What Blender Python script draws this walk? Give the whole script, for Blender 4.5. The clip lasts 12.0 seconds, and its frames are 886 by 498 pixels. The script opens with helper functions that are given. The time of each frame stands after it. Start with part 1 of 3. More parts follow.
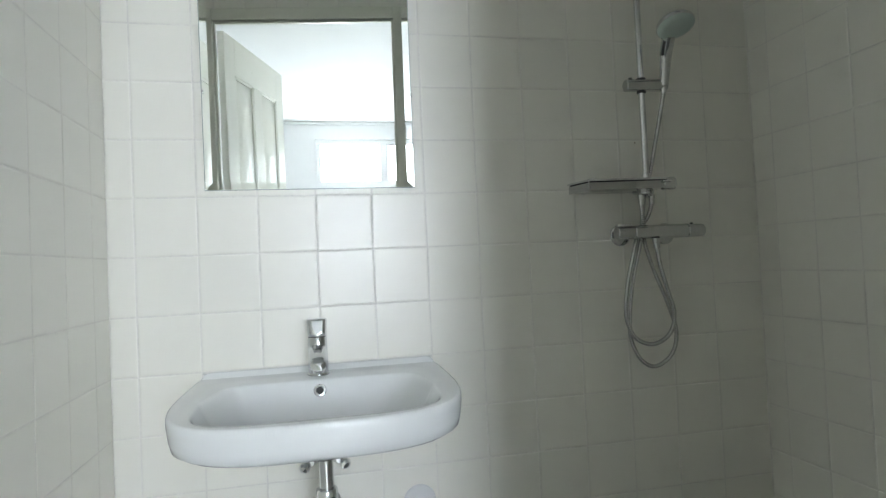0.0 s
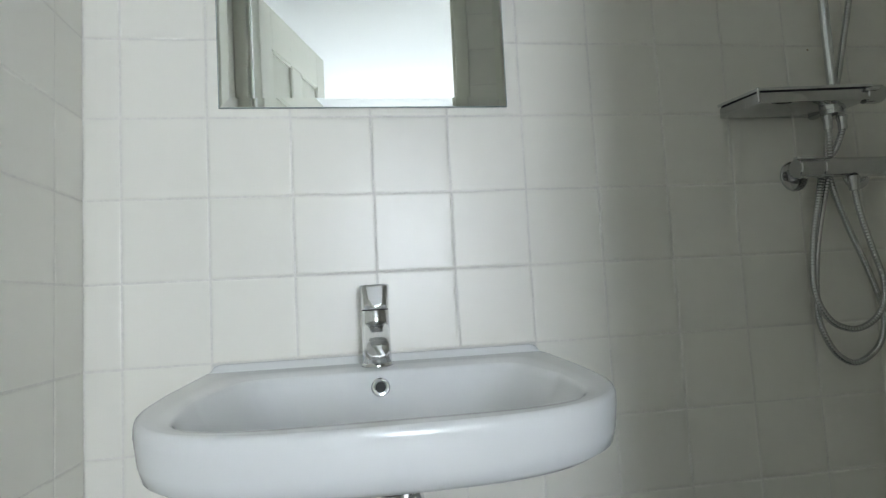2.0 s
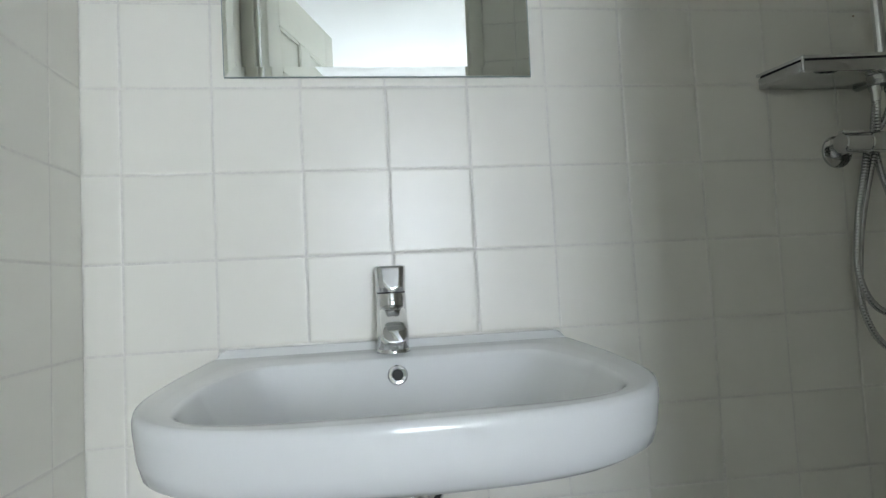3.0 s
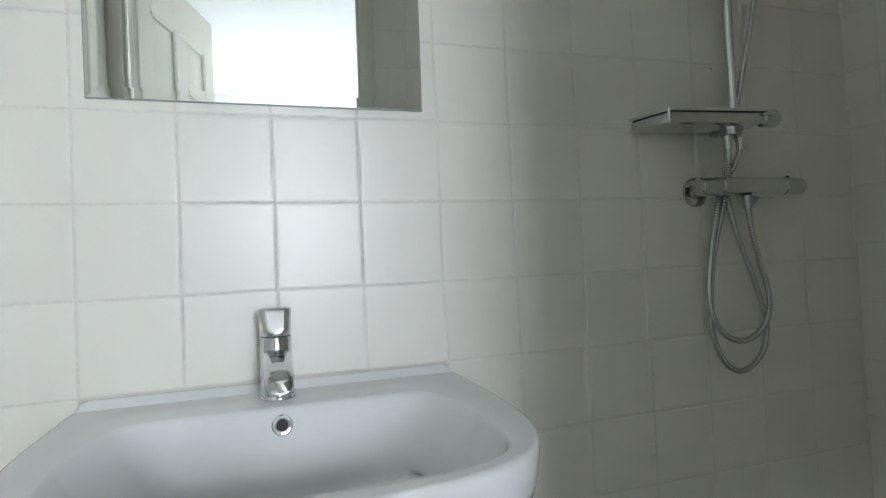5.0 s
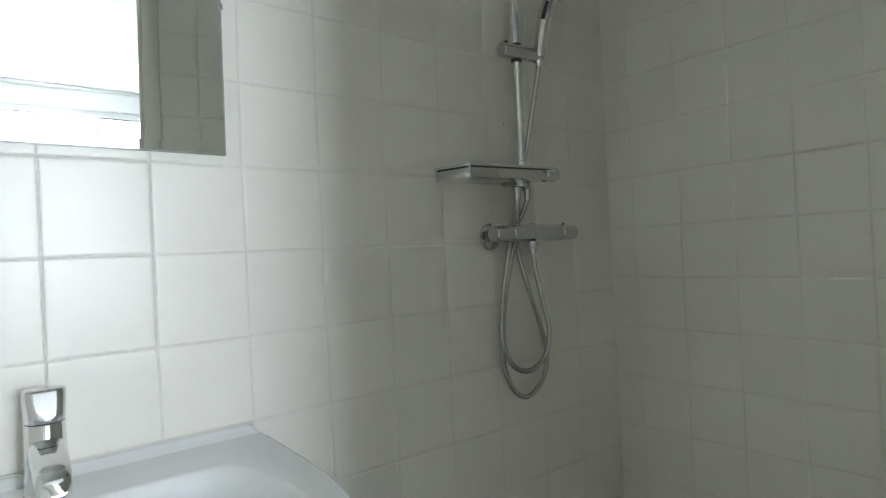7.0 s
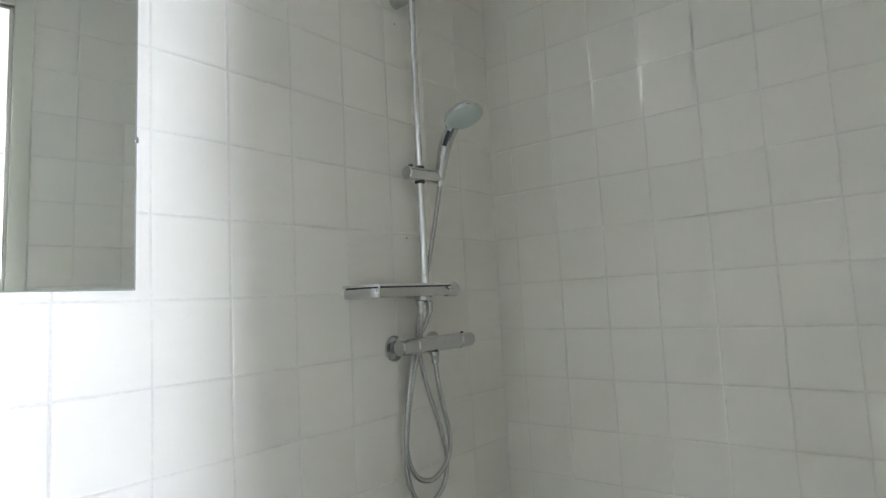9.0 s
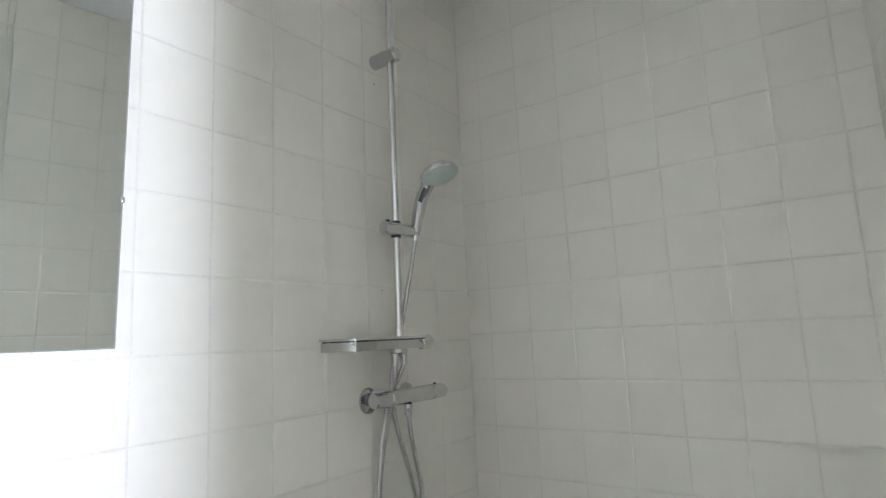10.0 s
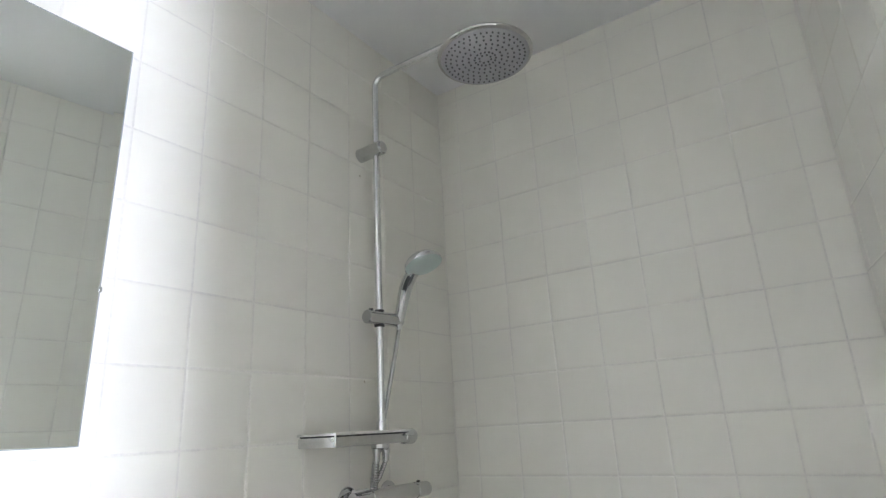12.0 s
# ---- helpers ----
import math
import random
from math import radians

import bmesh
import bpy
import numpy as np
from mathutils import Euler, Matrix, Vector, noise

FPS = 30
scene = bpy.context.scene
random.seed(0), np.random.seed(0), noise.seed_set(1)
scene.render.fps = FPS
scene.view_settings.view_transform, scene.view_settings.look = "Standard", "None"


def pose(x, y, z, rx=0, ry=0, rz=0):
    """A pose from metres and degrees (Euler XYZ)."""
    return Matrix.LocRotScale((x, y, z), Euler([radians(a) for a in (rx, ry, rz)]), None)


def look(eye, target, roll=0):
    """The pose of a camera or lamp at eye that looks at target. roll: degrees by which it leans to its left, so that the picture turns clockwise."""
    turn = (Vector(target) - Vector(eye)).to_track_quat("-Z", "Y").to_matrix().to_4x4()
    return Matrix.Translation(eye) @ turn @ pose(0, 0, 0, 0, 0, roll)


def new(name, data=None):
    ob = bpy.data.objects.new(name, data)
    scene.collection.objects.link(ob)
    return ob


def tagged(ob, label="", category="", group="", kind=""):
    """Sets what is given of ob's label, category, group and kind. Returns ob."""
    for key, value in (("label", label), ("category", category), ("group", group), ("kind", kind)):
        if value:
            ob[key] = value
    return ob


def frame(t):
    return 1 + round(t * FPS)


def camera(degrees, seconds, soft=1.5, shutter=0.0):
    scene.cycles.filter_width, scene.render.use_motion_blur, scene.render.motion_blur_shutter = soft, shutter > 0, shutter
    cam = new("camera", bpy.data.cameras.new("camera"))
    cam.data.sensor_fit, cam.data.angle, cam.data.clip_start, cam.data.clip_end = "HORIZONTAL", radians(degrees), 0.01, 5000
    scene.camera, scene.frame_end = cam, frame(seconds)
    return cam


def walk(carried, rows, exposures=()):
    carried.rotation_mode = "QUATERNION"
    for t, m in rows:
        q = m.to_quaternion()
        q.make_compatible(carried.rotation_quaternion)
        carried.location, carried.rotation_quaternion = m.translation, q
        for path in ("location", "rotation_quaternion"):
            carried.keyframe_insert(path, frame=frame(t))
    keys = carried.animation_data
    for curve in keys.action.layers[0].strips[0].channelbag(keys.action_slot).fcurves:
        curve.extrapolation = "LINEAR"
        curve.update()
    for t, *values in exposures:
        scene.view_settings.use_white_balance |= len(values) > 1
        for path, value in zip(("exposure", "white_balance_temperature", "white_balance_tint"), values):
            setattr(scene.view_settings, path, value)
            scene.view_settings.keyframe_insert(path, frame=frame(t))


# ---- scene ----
cam = camera(74.5, 12.0, soft=1.4)
PATH = [
    (0, (0.001, -1.620, 1.141), (0.421, 0.335, 1.194), -2.6),
    (0.5, (0.017, -1.526, 1.049), (0.403, 0.433, 1.170), -3.1),
    (1, (0.002, -1.396, 1.008), (0.361, 0.564, 1.172), -3.1),
    (1.5, (-0.014, -1.241, 0.987), (0.311, 0.724, 1.164), -3.0),
    (2, (-0.036, -1.118, 0.986), (0.256, 0.854, 1.152), -3.1),
    (2.5, (-0.048, -1.052, 0.982), (0.204, 0.928, 1.113), -3.0),
    (4.5, (-0.047, -1.046, 1.025), (0.441, 0.892, 1.110), -2.7),
    (5, (-0.047, -1.047, 1.072), (0.590, 0.848, 1.125), -2.7),
    (5.5, (-0.046, -1.052, 1.106), (0.755, 0.781, 1.132), -2.6),
    (6, (-0.045, -1.057, 1.126), (0.914, 0.699, 1.133), -2.7),
    (6.5, (-0.060, -1.049, 1.144), (1.056, 0.610, 1.137), -2.6),
    (7, (-0.071, -1.038, 1.173), (1.175, 0.527, 1.185), -2.8),
    (7.5, (-0.095, -1.027, 1.227), (1.268, 0.436, 1.263), -2.9),
    (9.5, (-0.190, -1.046, 1.335), (1.393, 0.154, 1.573), -2.8),
    (10, (-0.215, -1.053, 1.356), (1.395, 0.096, 1.655), -2.6),
    (10.5, (-0.223, -1.050, 1.364), (1.397, 0.066, 1.730), -2.3),
    (11, (-0.223, -1.048, 1.367), (1.395, 0.043, 1.806), -2.5),
    (11.5, (-0.223, -1.054, 1.365), (1.387, 0.016, 1.876), -2.8),
    (12, (-0.208, -1.056, 1.359), (1.382, 0.005, 1.948), -3.1),
]
# exposure in stops along the walk
EXPOSURES = [(0.0, -0.1, 6500, 10), (1.0, -0.14, 6500, 10), (1.5, -0.2, 6500, 10), (2.0, -0.27, 6500, 10), (2.5, -0.33, 6500, 10), (4.5, -0.27, 6500, 10), (5.5, -0.16, 6500, 10),
             (7.5, 0.18, 6500, 11), (9.3, 0.83, 6370, 17), (10.5, 0.94, 6370, 19), (12.0, 1.05, 6370, 19.5)]
LAMP_W = 54.0
WEST_U = -0.10
SKY_GLOW = 9.0
walk(cam, [(t, look(eye, target, roll)) for t, eye, target, roll in PATH], exposures=EXPOSURES)

# ---------------------------------------------------------------- world and light
world = bpy.data.worlds.new("sky")
scene.world = world
world.use_nodes = True
sky = world.node_tree.nodes.new("ShaderNodeTexSky")
sky.sky_type = "NISHITA"
sky.sun_disc = False
sky.sun_elevation = radians(38)
sky.sun_rotation = radians(20)
world.node_tree.links.new(sky.outputs[0], world.node_tree.nodes["Background"].inputs[0])
world.node_tree.nodes["Background"].inputs[1].default_value = 0.12

# ---------------------------------------------------------------- plan, metres
XW, XE = -0.520, 1.389            # west and east tiled walls
CEIL = 2.55
PITCH = 0.152                     # tile and joint, mirror wall
ROW0 = 1.345                      # a bed joint just under the mirror
SKEW = math.atan2(0.158, 0.977)     # the door wall runs a little askew
S0 = Vector((XE, -1.135))          # its east end
DOOR_E, DOOR_W, DOOR_TOP = 0.412, -0.466, 2.30
FAR_Y, FAR_CEIL = -4.7, 2.42      # window wall and ceiling of the bedroom
# the window's east third is unseen, added to brighten the bedroom
SUN_WIN = (0.07, 2.13, 0.85, 2.19)

# sky light that enters by the bedroom window
lamp = bpy.data.lights.new("window_skylight", "AREA")
LAMP_X = (SUN_WIN[0], SUN_WIN[0] + 0.63)   # the light that faces open sky
lamp.shape, lamp.size, lamp.size_y = "RECTANGLE", LAMP_X[1] - LAMP_X[0], SUN_WIN[3] - SUN_WIN[2]
lamp.energy = LAMP_W
lamp.color = (0.860, 0.960, 1.095)
lamp_ob = new("window_skylight", lamp)
lamp_ob.matrix_world = look((sum(LAMP_X) / 2, FAR_Y - 0.13, (SUN_WIN[2] + SUN_WIN[3]) / 2), (sum(LAMP_X) / 2, 0, (SUN_WIN[2] + SUN_WIN[3]) / 2))


# ---------------------------------------------------------------- materials
def material(name, color, rough=0.5, metal=0.0, vary=0.04, grain=40.0, blotch=3.0, bump=0.05, bump_scale=60.0,
             rough_vary=0.05, coat=0.0, tile_random=0.0, spec=0.5):
    m = bpy.data.materials.new(name)
    m.use_nodes = True
    nt = m.node_tree
    bsdf = nt.nodes["Principled BSDF"]
    co = nt.nodes.new("ShaderNodeTexCoord")
    info = nt.nodes.new("ShaderNodeObjectInfo")
    shift = nt.nodes.new("ShaderNodeVectorMath")
    shift.operation = "MULTIPLY_ADD"
    comb = nt.nodes.new("ShaderNodeCombineXYZ")
    for k in range(3):
        nt.links.new(info.outputs["Random"], comb.inputs[k])
    nt.links.new(comb.outputs[0], shift.inputs[0])
    shift.inputs[1].default_value = (37.0, 51.0, 23.0)
    nt.links.new(co.outputs["Object"], shift.inputs[2])

    def noise_node(scale, detail):
        n = nt.nodes.new("ShaderNodeTexNoise")
        n.inputs["Scale"].default_value, n.inputs["Detail"].default_value = scale, detail
        nt.links.new(shift.outputs[0], n.inputs["Vector"])
        return n

    def math_node(op, a, b):
        n = nt.nodes.new("ShaderNodeMath")
        n.operation = op
        for k, v in enumerate((a, b)):
            if isinstance(v, (int, float)):
                n.inputs[k].default_value = v
            else:
                nt.links.new(v, n.inputs[k])
        return n.outputs[0]
    fine, broad = noise_node(grain, 4), noise_node(blotch, 3)
    both = math_node("ADD", math_node("MULTIPLY", fine.outputs["Fac"], 0.5), math_node("MULTIPLY", broad.outputs["Fac"], 0.5))
    value = math_node("ADD", math_node("MULTIPLY", math_node("SUBTRACT", both, 0.5), vary * 4), 1.0)
    if tile_random:
        value = math_node("ADD", value, math_node("MULTIPLY", math_node("SUBTRACT", info.outputs["Random"], 0.5), tile_random))
    mix = nt.nodes.new("ShaderNodeVectorMath")
    mix.operation = "SCALE"
    mix.inputs[0].default_value = color
    nt.links.new(value, mix.inputs["Scale"])
    nt.links.new(mix.outputs[0], bsdf.inputs["Base Color"])
    nt.links.new(math_node("ADD", math_node("MULTIPLY", math_node("SUBTRACT", both, 0.5), rough_vary * 4), rough), bsdf.inputs["Roughness"])
    bsdf.inputs["Metallic"].default_value = metal
    bsdf.inputs["Specular IOR Level"].default_value = spec
    bsdf.inputs["Coat Weight"].default_value = coat
    bsdf.inputs["Coat Roughness"].default_value = 0.08
    if bump:
        wave = noise_node(bump_scale, 2)
        b = nt.nodes.new("ShaderNodeBump")
        b.inputs["Strength"].default_value, b.inputs["Distance"].default_value = bump, 0.01
        nt.links.new(wave.outputs["Fac"], b.inputs["Height"])
        nt.links.new(b.outputs[0], bsdf.inputs["Normal"])
    return m


TILE = material("white_glazed_tile", (0.850, 0.828, 0.750), 0.30, vary=0.006, grain=60, blotch=9, bump=0.012, bump_scale=16, rough_vary=0.012, tile_random=0.03)
GROUT = material("grey_cement_grout", (0.80, 0.775, 0.715), 0.7, vary=0.14, grain=150, blotch=5, bump=0.3, bump_scale=400)
CERAMIC = material("white_sanitary_ceramic", (0.80, 0.81, 0.805), 0.05, vary=0.006, grain=30, blotch=4, bump=0.004, bump_scale=20, rough_vary=0.02)
CHROME = material("polished_chrome", (0.72, 0.73, 0.74), 0.07, metal=1.0, vary=0.02, grain=80, blotch=12, bump=0.004, bump_scale=60, rough_vary=0.03)
# chrome with the dark surroundings it reflects put into a darker base colour
DULL = material("water_marked_shaded_chrome", (0.56, 0.565, 0.56), 0.09, metal=1.0, vary=0.06, grain=120, blotch=18, bump=0.01, bump_scale=160, rough_vary=0.06)
SILVER = material("silvered_mirror", (0.88, 0.91, 0.89), 0.004, metal=1.0, vary=0.0, bump=0.0, rough_vary=0.0)
GLASS_EDGE = material("ground_glass_edge", (0.30, 0.35, 0.33), 0.18, vary=0.03, bump=0.05)
CREAM = material("cream_gloss_paint", (0.81, 0.80, 0.70), 0.3, vary=0.02, grain=70, blotch=4, bump=0.05, bump_scale=45, rough_vary=0.04)
WHITE = material("white_wall_paint", (0.86, 0.86, 0.85), 0.75, vary=0.015, grain=150, blotch=2, bump=0.12, bump_scale=180)
CEILING = material("white_ceiling_paint", (0.86, 0.86, 0.84), 0.8, vary=0.015, grain=120, blotch=2, bump=0.12, bump_scale=150)
FLOOR = material("grey_floor_tile", (0.17, 0.17, 0.165), 0.45, vary=0.08, grain=60, blotch=4, bump=0.08)
BOARDS = material("oak_laminate", (0.64, 0.61, 0.56), 0.4, vary=0.1, grain=30, blotch=3, bump=0.06)
MINT = material("pale_mint_plastic", (0.54, 0.62, 0.57), 0.35, vary=0.02, grain=60, bump=0.02)
GREYFACE = material("grey_spray_plate", (0.46, 0.46, 0.47), 0.42, vary=0.03, grain=60, bump=0.02)
# real rubber parts, and near-black fillers for the shade in gaps and holes
RUBBER_AND_GAP = material("dark_rubber_and_gap_shade", (0.035, 0.035, 0.035), 0.6, vary=0.1)
# hose chrome, its colour lowered to stand for dim reflections
HOSE = material("ribbed_chrome_hose", (0.50, 0.50, 0.495), 0.11, metal=1.0, vary=0.06, grain=140, blotch=10, bump=0.01)
NOZZLE = material("grey_rubber", (0.10, 0.10, 0.105), 0.6, vary=0.08)
WHITEPLASTIC = material("white_plastic", (0.70, 0.70, 0.69), 0.35, vary=0.01)
UPVC = material("white_window_frame", (0.82, 0.82, 0.81), 0.35, vary=0.01)
SPECK = material("brown_stain", (0.40, 0.32, 0.22), 0.8, vary=0.2)
SEAL = material("white_silicone", (0.70, 0.69, 0.64), 0.45, vary=0.06, grain=50, blotch=8)

GLASS = bpy.data.materials.new("clear_window_glass")
GLASS.use_nodes = True
g = GLASS.node_tree.nodes["Principled BSDF"]
g.inputs["Transmission Weight"].default_value = 1.0
g.inputs["Roughness"].default_value = 0.0
g.inputs["IOR"].default_value = 1.45


# ---------------------------------------------------------------- mesh helpers
def finish(name, bm, mat, smooth=False, angle=40):
    bmesh.ops.recalc_face_normals(bm, faces=bm.faces)
    if smooth:
        for f in bm.faces:
            f.smooth = True
        for e in bm.edges:
            if len(e.link_faces) == 2 and e.calc_face_angle(0) > radians(angle):
                e.smooth = False
    me = bpy.data.meshes.new(name)
    bm.to_mesh(me)
    bm.free()
    me.materials.append(mat)
    return new(name, me)


def part(name, bm, mat, parent=None, label="", smooth=True, angle=40):
    ob = finish(name, bm, mat, smooth, angle)
    if parent is not None:
        ob.parent = parent
    if label:
        tagged(ob, label)
    return ob


def thing(name, label, category, group="", kind="", at=(0, 0, 0)):
    ob = new(name)
    ob.empty_display_size = 0.05
    ob.matrix_basis = Matrix.Translation(at)
    return tagged(ob, label, category, group, kind)


def box(a, b, bevel=0.0, seg=2, m=None):
    bm = bmesh.new()
    c = [(p + q) / 2 for p, q in zip(a, b)]
    bmesh.ops.create_cube(bm, size=1, matrix=Matrix.Translation(c) @ Matrix.Diagonal([abs(q - p) for p, q in zip(a, b)] + [1]))
    if bevel:
        bmesh.ops.bevel(bm, geom=bm.edges[:], offset=bevel, segments=seg, affect="EDGES", profile=0.5)
    if m is not None:
        bm.transform(m)
    return bm


def lathe(profile, n=32, m=None):
    """A body of revolution round z from (radius, z) pairs."""
    bm = bmesh.new()
    rings = []
    for r, z in profile:
        if r < 1e-6:
            rings.append([bm.verts.new((0, 0, z))])
        else:
            rings.append([bm.verts.new((r * math.cos(2 * math.pi * k / n), r * math.sin(2 * math.pi * k / n), z)) for k in range(n)])
    for p, q in zip(rings, rings[1:]):
        for k in range(n):
            j = (k + 1) % n
            if len(p) == 1 and len(q) > 1:
                bm.faces.new((p[0], q[k], q[j]))
            elif len(q) == 1 and len(p) > 1:
                bm.faces.new((p[k], p[j], q[0]))
            elif len(p) > 1:
                bm.faces.new((p[k], p[j], q[j], q[k]))
    if m is not None:
        bm.transform(m)
    return bm


def along(a, b):
    """The pose whose z axis runs from a towards b."""
    d = Vector(b) - Vector(a)
    return Matrix.Translation(a) @ d.to_track_quat("Z", "Y").to_matrix().to_4x4()


def rod(a, b, r, bevel=0.002, n=24, r2=None):
    length = (Vector(b) - Vector(a)).length
    e = r if r2 is None else r2
    return lathe([(0, 0), (r - bevel, 0), (r, bevel), (e, length - bevel), (e - bevel, length), (0, length)], n, along(a, b))


def curve_points(pts, step):
    """Points evenly spaced along a smooth line through pts."""
    p = [Vector(v) for v in pts]
    p = [2 * p[0] - p[1]] + p + [2 * p[-1] - p[-2]]
    fine = []
    for i in range(1, len(p) - 2):
        for k in range(24):
            t = k / 24
            fine.append(0.5 * (2 * p[i] + (p[i + 1] - p[i - 1]) * t + (2 * p[i - 1] - 5 * p[i] + 4 * p[i + 1] - p[i + 2]) * t * t
                               + (3 * p[i] - p[i - 1] - 3 * p[i + 1] + p[i + 2]) * t ** 3))
    fine.append(p[-2])
    out, left = [fine[0]], step
    for a, b in zip(fine, fine[1:]):
        d = (b - a).length
        while d >= left and d > 0:
            a = a + (b - a) * (left / d)
            out.append(a)
            d, left = (b - a).length, step
        left -= d
    return out


def sweep(pts, radius, n=12):
    """A tube along pts; radius: a number or a function of the point's index."""
    bm = bmesh.new()
    rings, side = [], None
    for i, p in enumerate(pts):
        d = (pts[min(i + 1, len(pts) - 1)] - pts[max(i - 1, 0)]).normalized()
        if side is None:
            side = d.orthogonal().normalized()
        side = (side - d * side.dot(d)).normalized()
        up = d.cross(side)
        r = radius(i) if callable(radius) else radius
        rings.append([bm.verts.new(p + (side * math.cos(2 * math.pi * k / n) + up * math.sin(2 * math.pi * k / n)) * r) for k in range(n)])
    for a, b in zip(rings, rings[1:]):
        for k in range(n):
            bm.faces.new((a[k], a[(k + 1) % n], b[(k + 1) % n], b[k]))
    bm.faces.new(rings[0])
    bm.faces.new(rings[-1])
    return bm


def prism(outline, z0, z1, bevel=0.0, seg=2):
    """An upright body over an outline of (x, y)."""
    bm = bmesh.new()
    low = [bm.verts.new((x, y, z0)) for x, y in outline]
    top = [bm.verts.new((x, y, z1)) for x, y in outline]
    bm.faces.new(low[::-1])
    bm.faces.new(top)
    for k in range(len(low)):
        j = (k + 1) % len(low)
        bm.faces.new((low[k], low[j], top[j], top[k]))
    if bevel:
        bmesh.ops.bevel(bm, geom=bm.edges[:], offset=bevel, segments=seg, affect="EDGES", profile=0.5)
    return bm


def structure(name, bm, mat, label, category):
    return tagged(finish(name, bm, mat), label, category, kind="structure")


# ---------------------------------------------------------------- bathroom shell
BED = 0.0045   # backs of the tiles; the grout lies just under their faces
wall_n = structure("wall_north", box((XW - 0.12, BED - 0.0041, 0), (XE + 0.12, 0.14, CEIL - 0.0005)), GROUT, "white glazed square tiled wall with grey joints behind the washbasin", "wall")
wall_w = structure("wall_west", box((XW - 0.12, -1.5, 0), (XW - BED + 0.0041, BED - 0.0055, CEIL - 0.0005)), GROUT, "white glazed square tiled side wall beside the washbasin", "wall")
wall_e = structure("wall_east", box((XE + BED - 0.0041, -1.26, 0), (XE + 0.12, BED - 0.0055, CEIL - 0.0005)), GROUT, "white glazed square tiled wall of the shower corner", "wall")

part("corner_joint", box((XE - 0.0032, -0.0032, 0.001), (XE + 0.003, 0.003, CEIL - 0.002), 0.0012), GROUT, wall_n)

TURN = Matrix.Translation((S0.x, S0.y, 0)) @ Matrix.Rotation(SKEW, 4, "Z")


def south_s(x):
    """Distance along the door wall, east to west, as its local -x."""
    return -(S0.x - x) / math.cos(SKEW)


SE, SW, SEND = south_s(DOOR_E), south_s(DOOR_W), south_s(XW)
WALL_S = 0.07
south = bmesh.new()
for a, b in (((SE, -WALL_S, 0), (0.06, -0.0007, CEIL - 0.0005)), ((SEND - 0.05, -WALL_S, 0), (SW, -0.0007, CEIL - 0.0005)),
             ((SW, -WALL_S, DOOR_TOP), (SE, -0.0007, CEIL - 0.0005))):
    bmesh.ops.create_cube(south, size=1, matrix=TURN @ Matrix.Translation([(p + q) / 2 for p, q in zip(a, b)]) @ Matrix.Diagonal([q - p for p, q in zip(a, b)] + [1]))
wall_s = structure("wall_south", south, GROUT, "white tiled wall with the bathroom doorway", "wall")

def door_line(x):
    """The middle of the door wall."""
    return S0.y - (S0.x - x) * math.tan(SKEW) - 0.035


def room_slab(x0, x1, y_other, z0, z1):
    return prism([(x0, door_line(x0)), (x1, door_line(x1)), (x1, y_other), (x0, y_other)], z0, z1)


structure("floor", room_slab(XW - 0.1, XE + 0.1, 0.1, -0.1, 0), FLOOR, "grey tiled bathroom floor", "floor")
structure("ceiling", room_slab(XW - 0.05, XE + 0.05, 0.05, CEIL, CEIL + 0.08), CEILING, "plain white painted bathroom ceiling", "ceiling")

# ---------------------------------------------------------------- bedroom shell, seen in the mirror
X0, X1 = -1.9, 2.4
structure("floor_bedroom", room_slab(X0 - 0.1, X1 + 0.1, FAR_Y - 0.1, -0.1, -0.004), BOARDS, "pale grey-brown wooden bedroom floor", "floor")
structure("ceiling_bedroom", room_slab(X0 - 0.1, X1 + 0.1, FAR_Y - 0.25, FAR_CEIL, FAR_CEIL + 0.05), CEILING, "white bedroom ceiling", "ceiling")
structure("wall_bedroom_west", box((X0 - 0.1, FAR_Y, 0), (X0, -1.4, FAR_CEIL)), WHITE, "plain white bedroom wall", "wall")
structure("wall_bedroom_east", box((X1, FAR_Y, 0), (X1 + 0.1, -0.9, FAR_CEIL)), WHITE, "plain white bedroom wall", "wall")
bedn = bmesh.new()
for a, b in (((SE + 0.006, -WALL_S - 0.006, 0), (1.6, -WALL_S - 0.0005, FAR_CEIL)), ((-3.6, -WALL_S - 0.006, 0), (SW - 0.006, -WALL_S - 0.0005, FAR_CEIL)),
             ((SW - 0.006, -WALL_S - 0.006, DOOR_TOP + 0.006), (SE + 0.006, -WALL_S - 0.0005, FAR_CEIL))):
    bmesh.ops.create_cube(bedn, size=1, matrix=TURN @ Matrix.Translation([(p + q) / 2 for p, q in zip(a, b)]) @ Matrix.Diagonal([q - p for p, q in zip(a, b)] + [1]))
structure("wall_bedroom_north", bedn, WHITE, "plain white plaster on the bedroom side of the doorway", "wall")
xa, xb, za, zb = SUN_WIN
far = bmesh.new()
for a, b in (((X0, FAR_Y - 0.2, 0), (xa - 0.05, FAR_Y, FAR_CEIL)), ((xb + 0.05, FAR_Y - 0.2, 0), (X1, FAR_Y, FAR_CEIL)),
             ((xa - 0.05, FAR_Y - 0.2, 0), (xb + 0.05, FAR_Y, za - 0.05)), ((xa - 0.05, FAR_Y - 0.2, zb + 0.05), (xb + 0.05, FAR_Y, FAR_CEIL))):
    bmesh.ops.create_cube(far, size=1, matrix=Matrix.Translation([(p + q) / 2 for p, q in zip(a, b)]) @ Matrix.Diagonal([q - p for p, q in zip(a, b)] + [1]))
structure("wall_bedroom_south", far, WHITE, "white bedroom wall with a wide window", "wall")
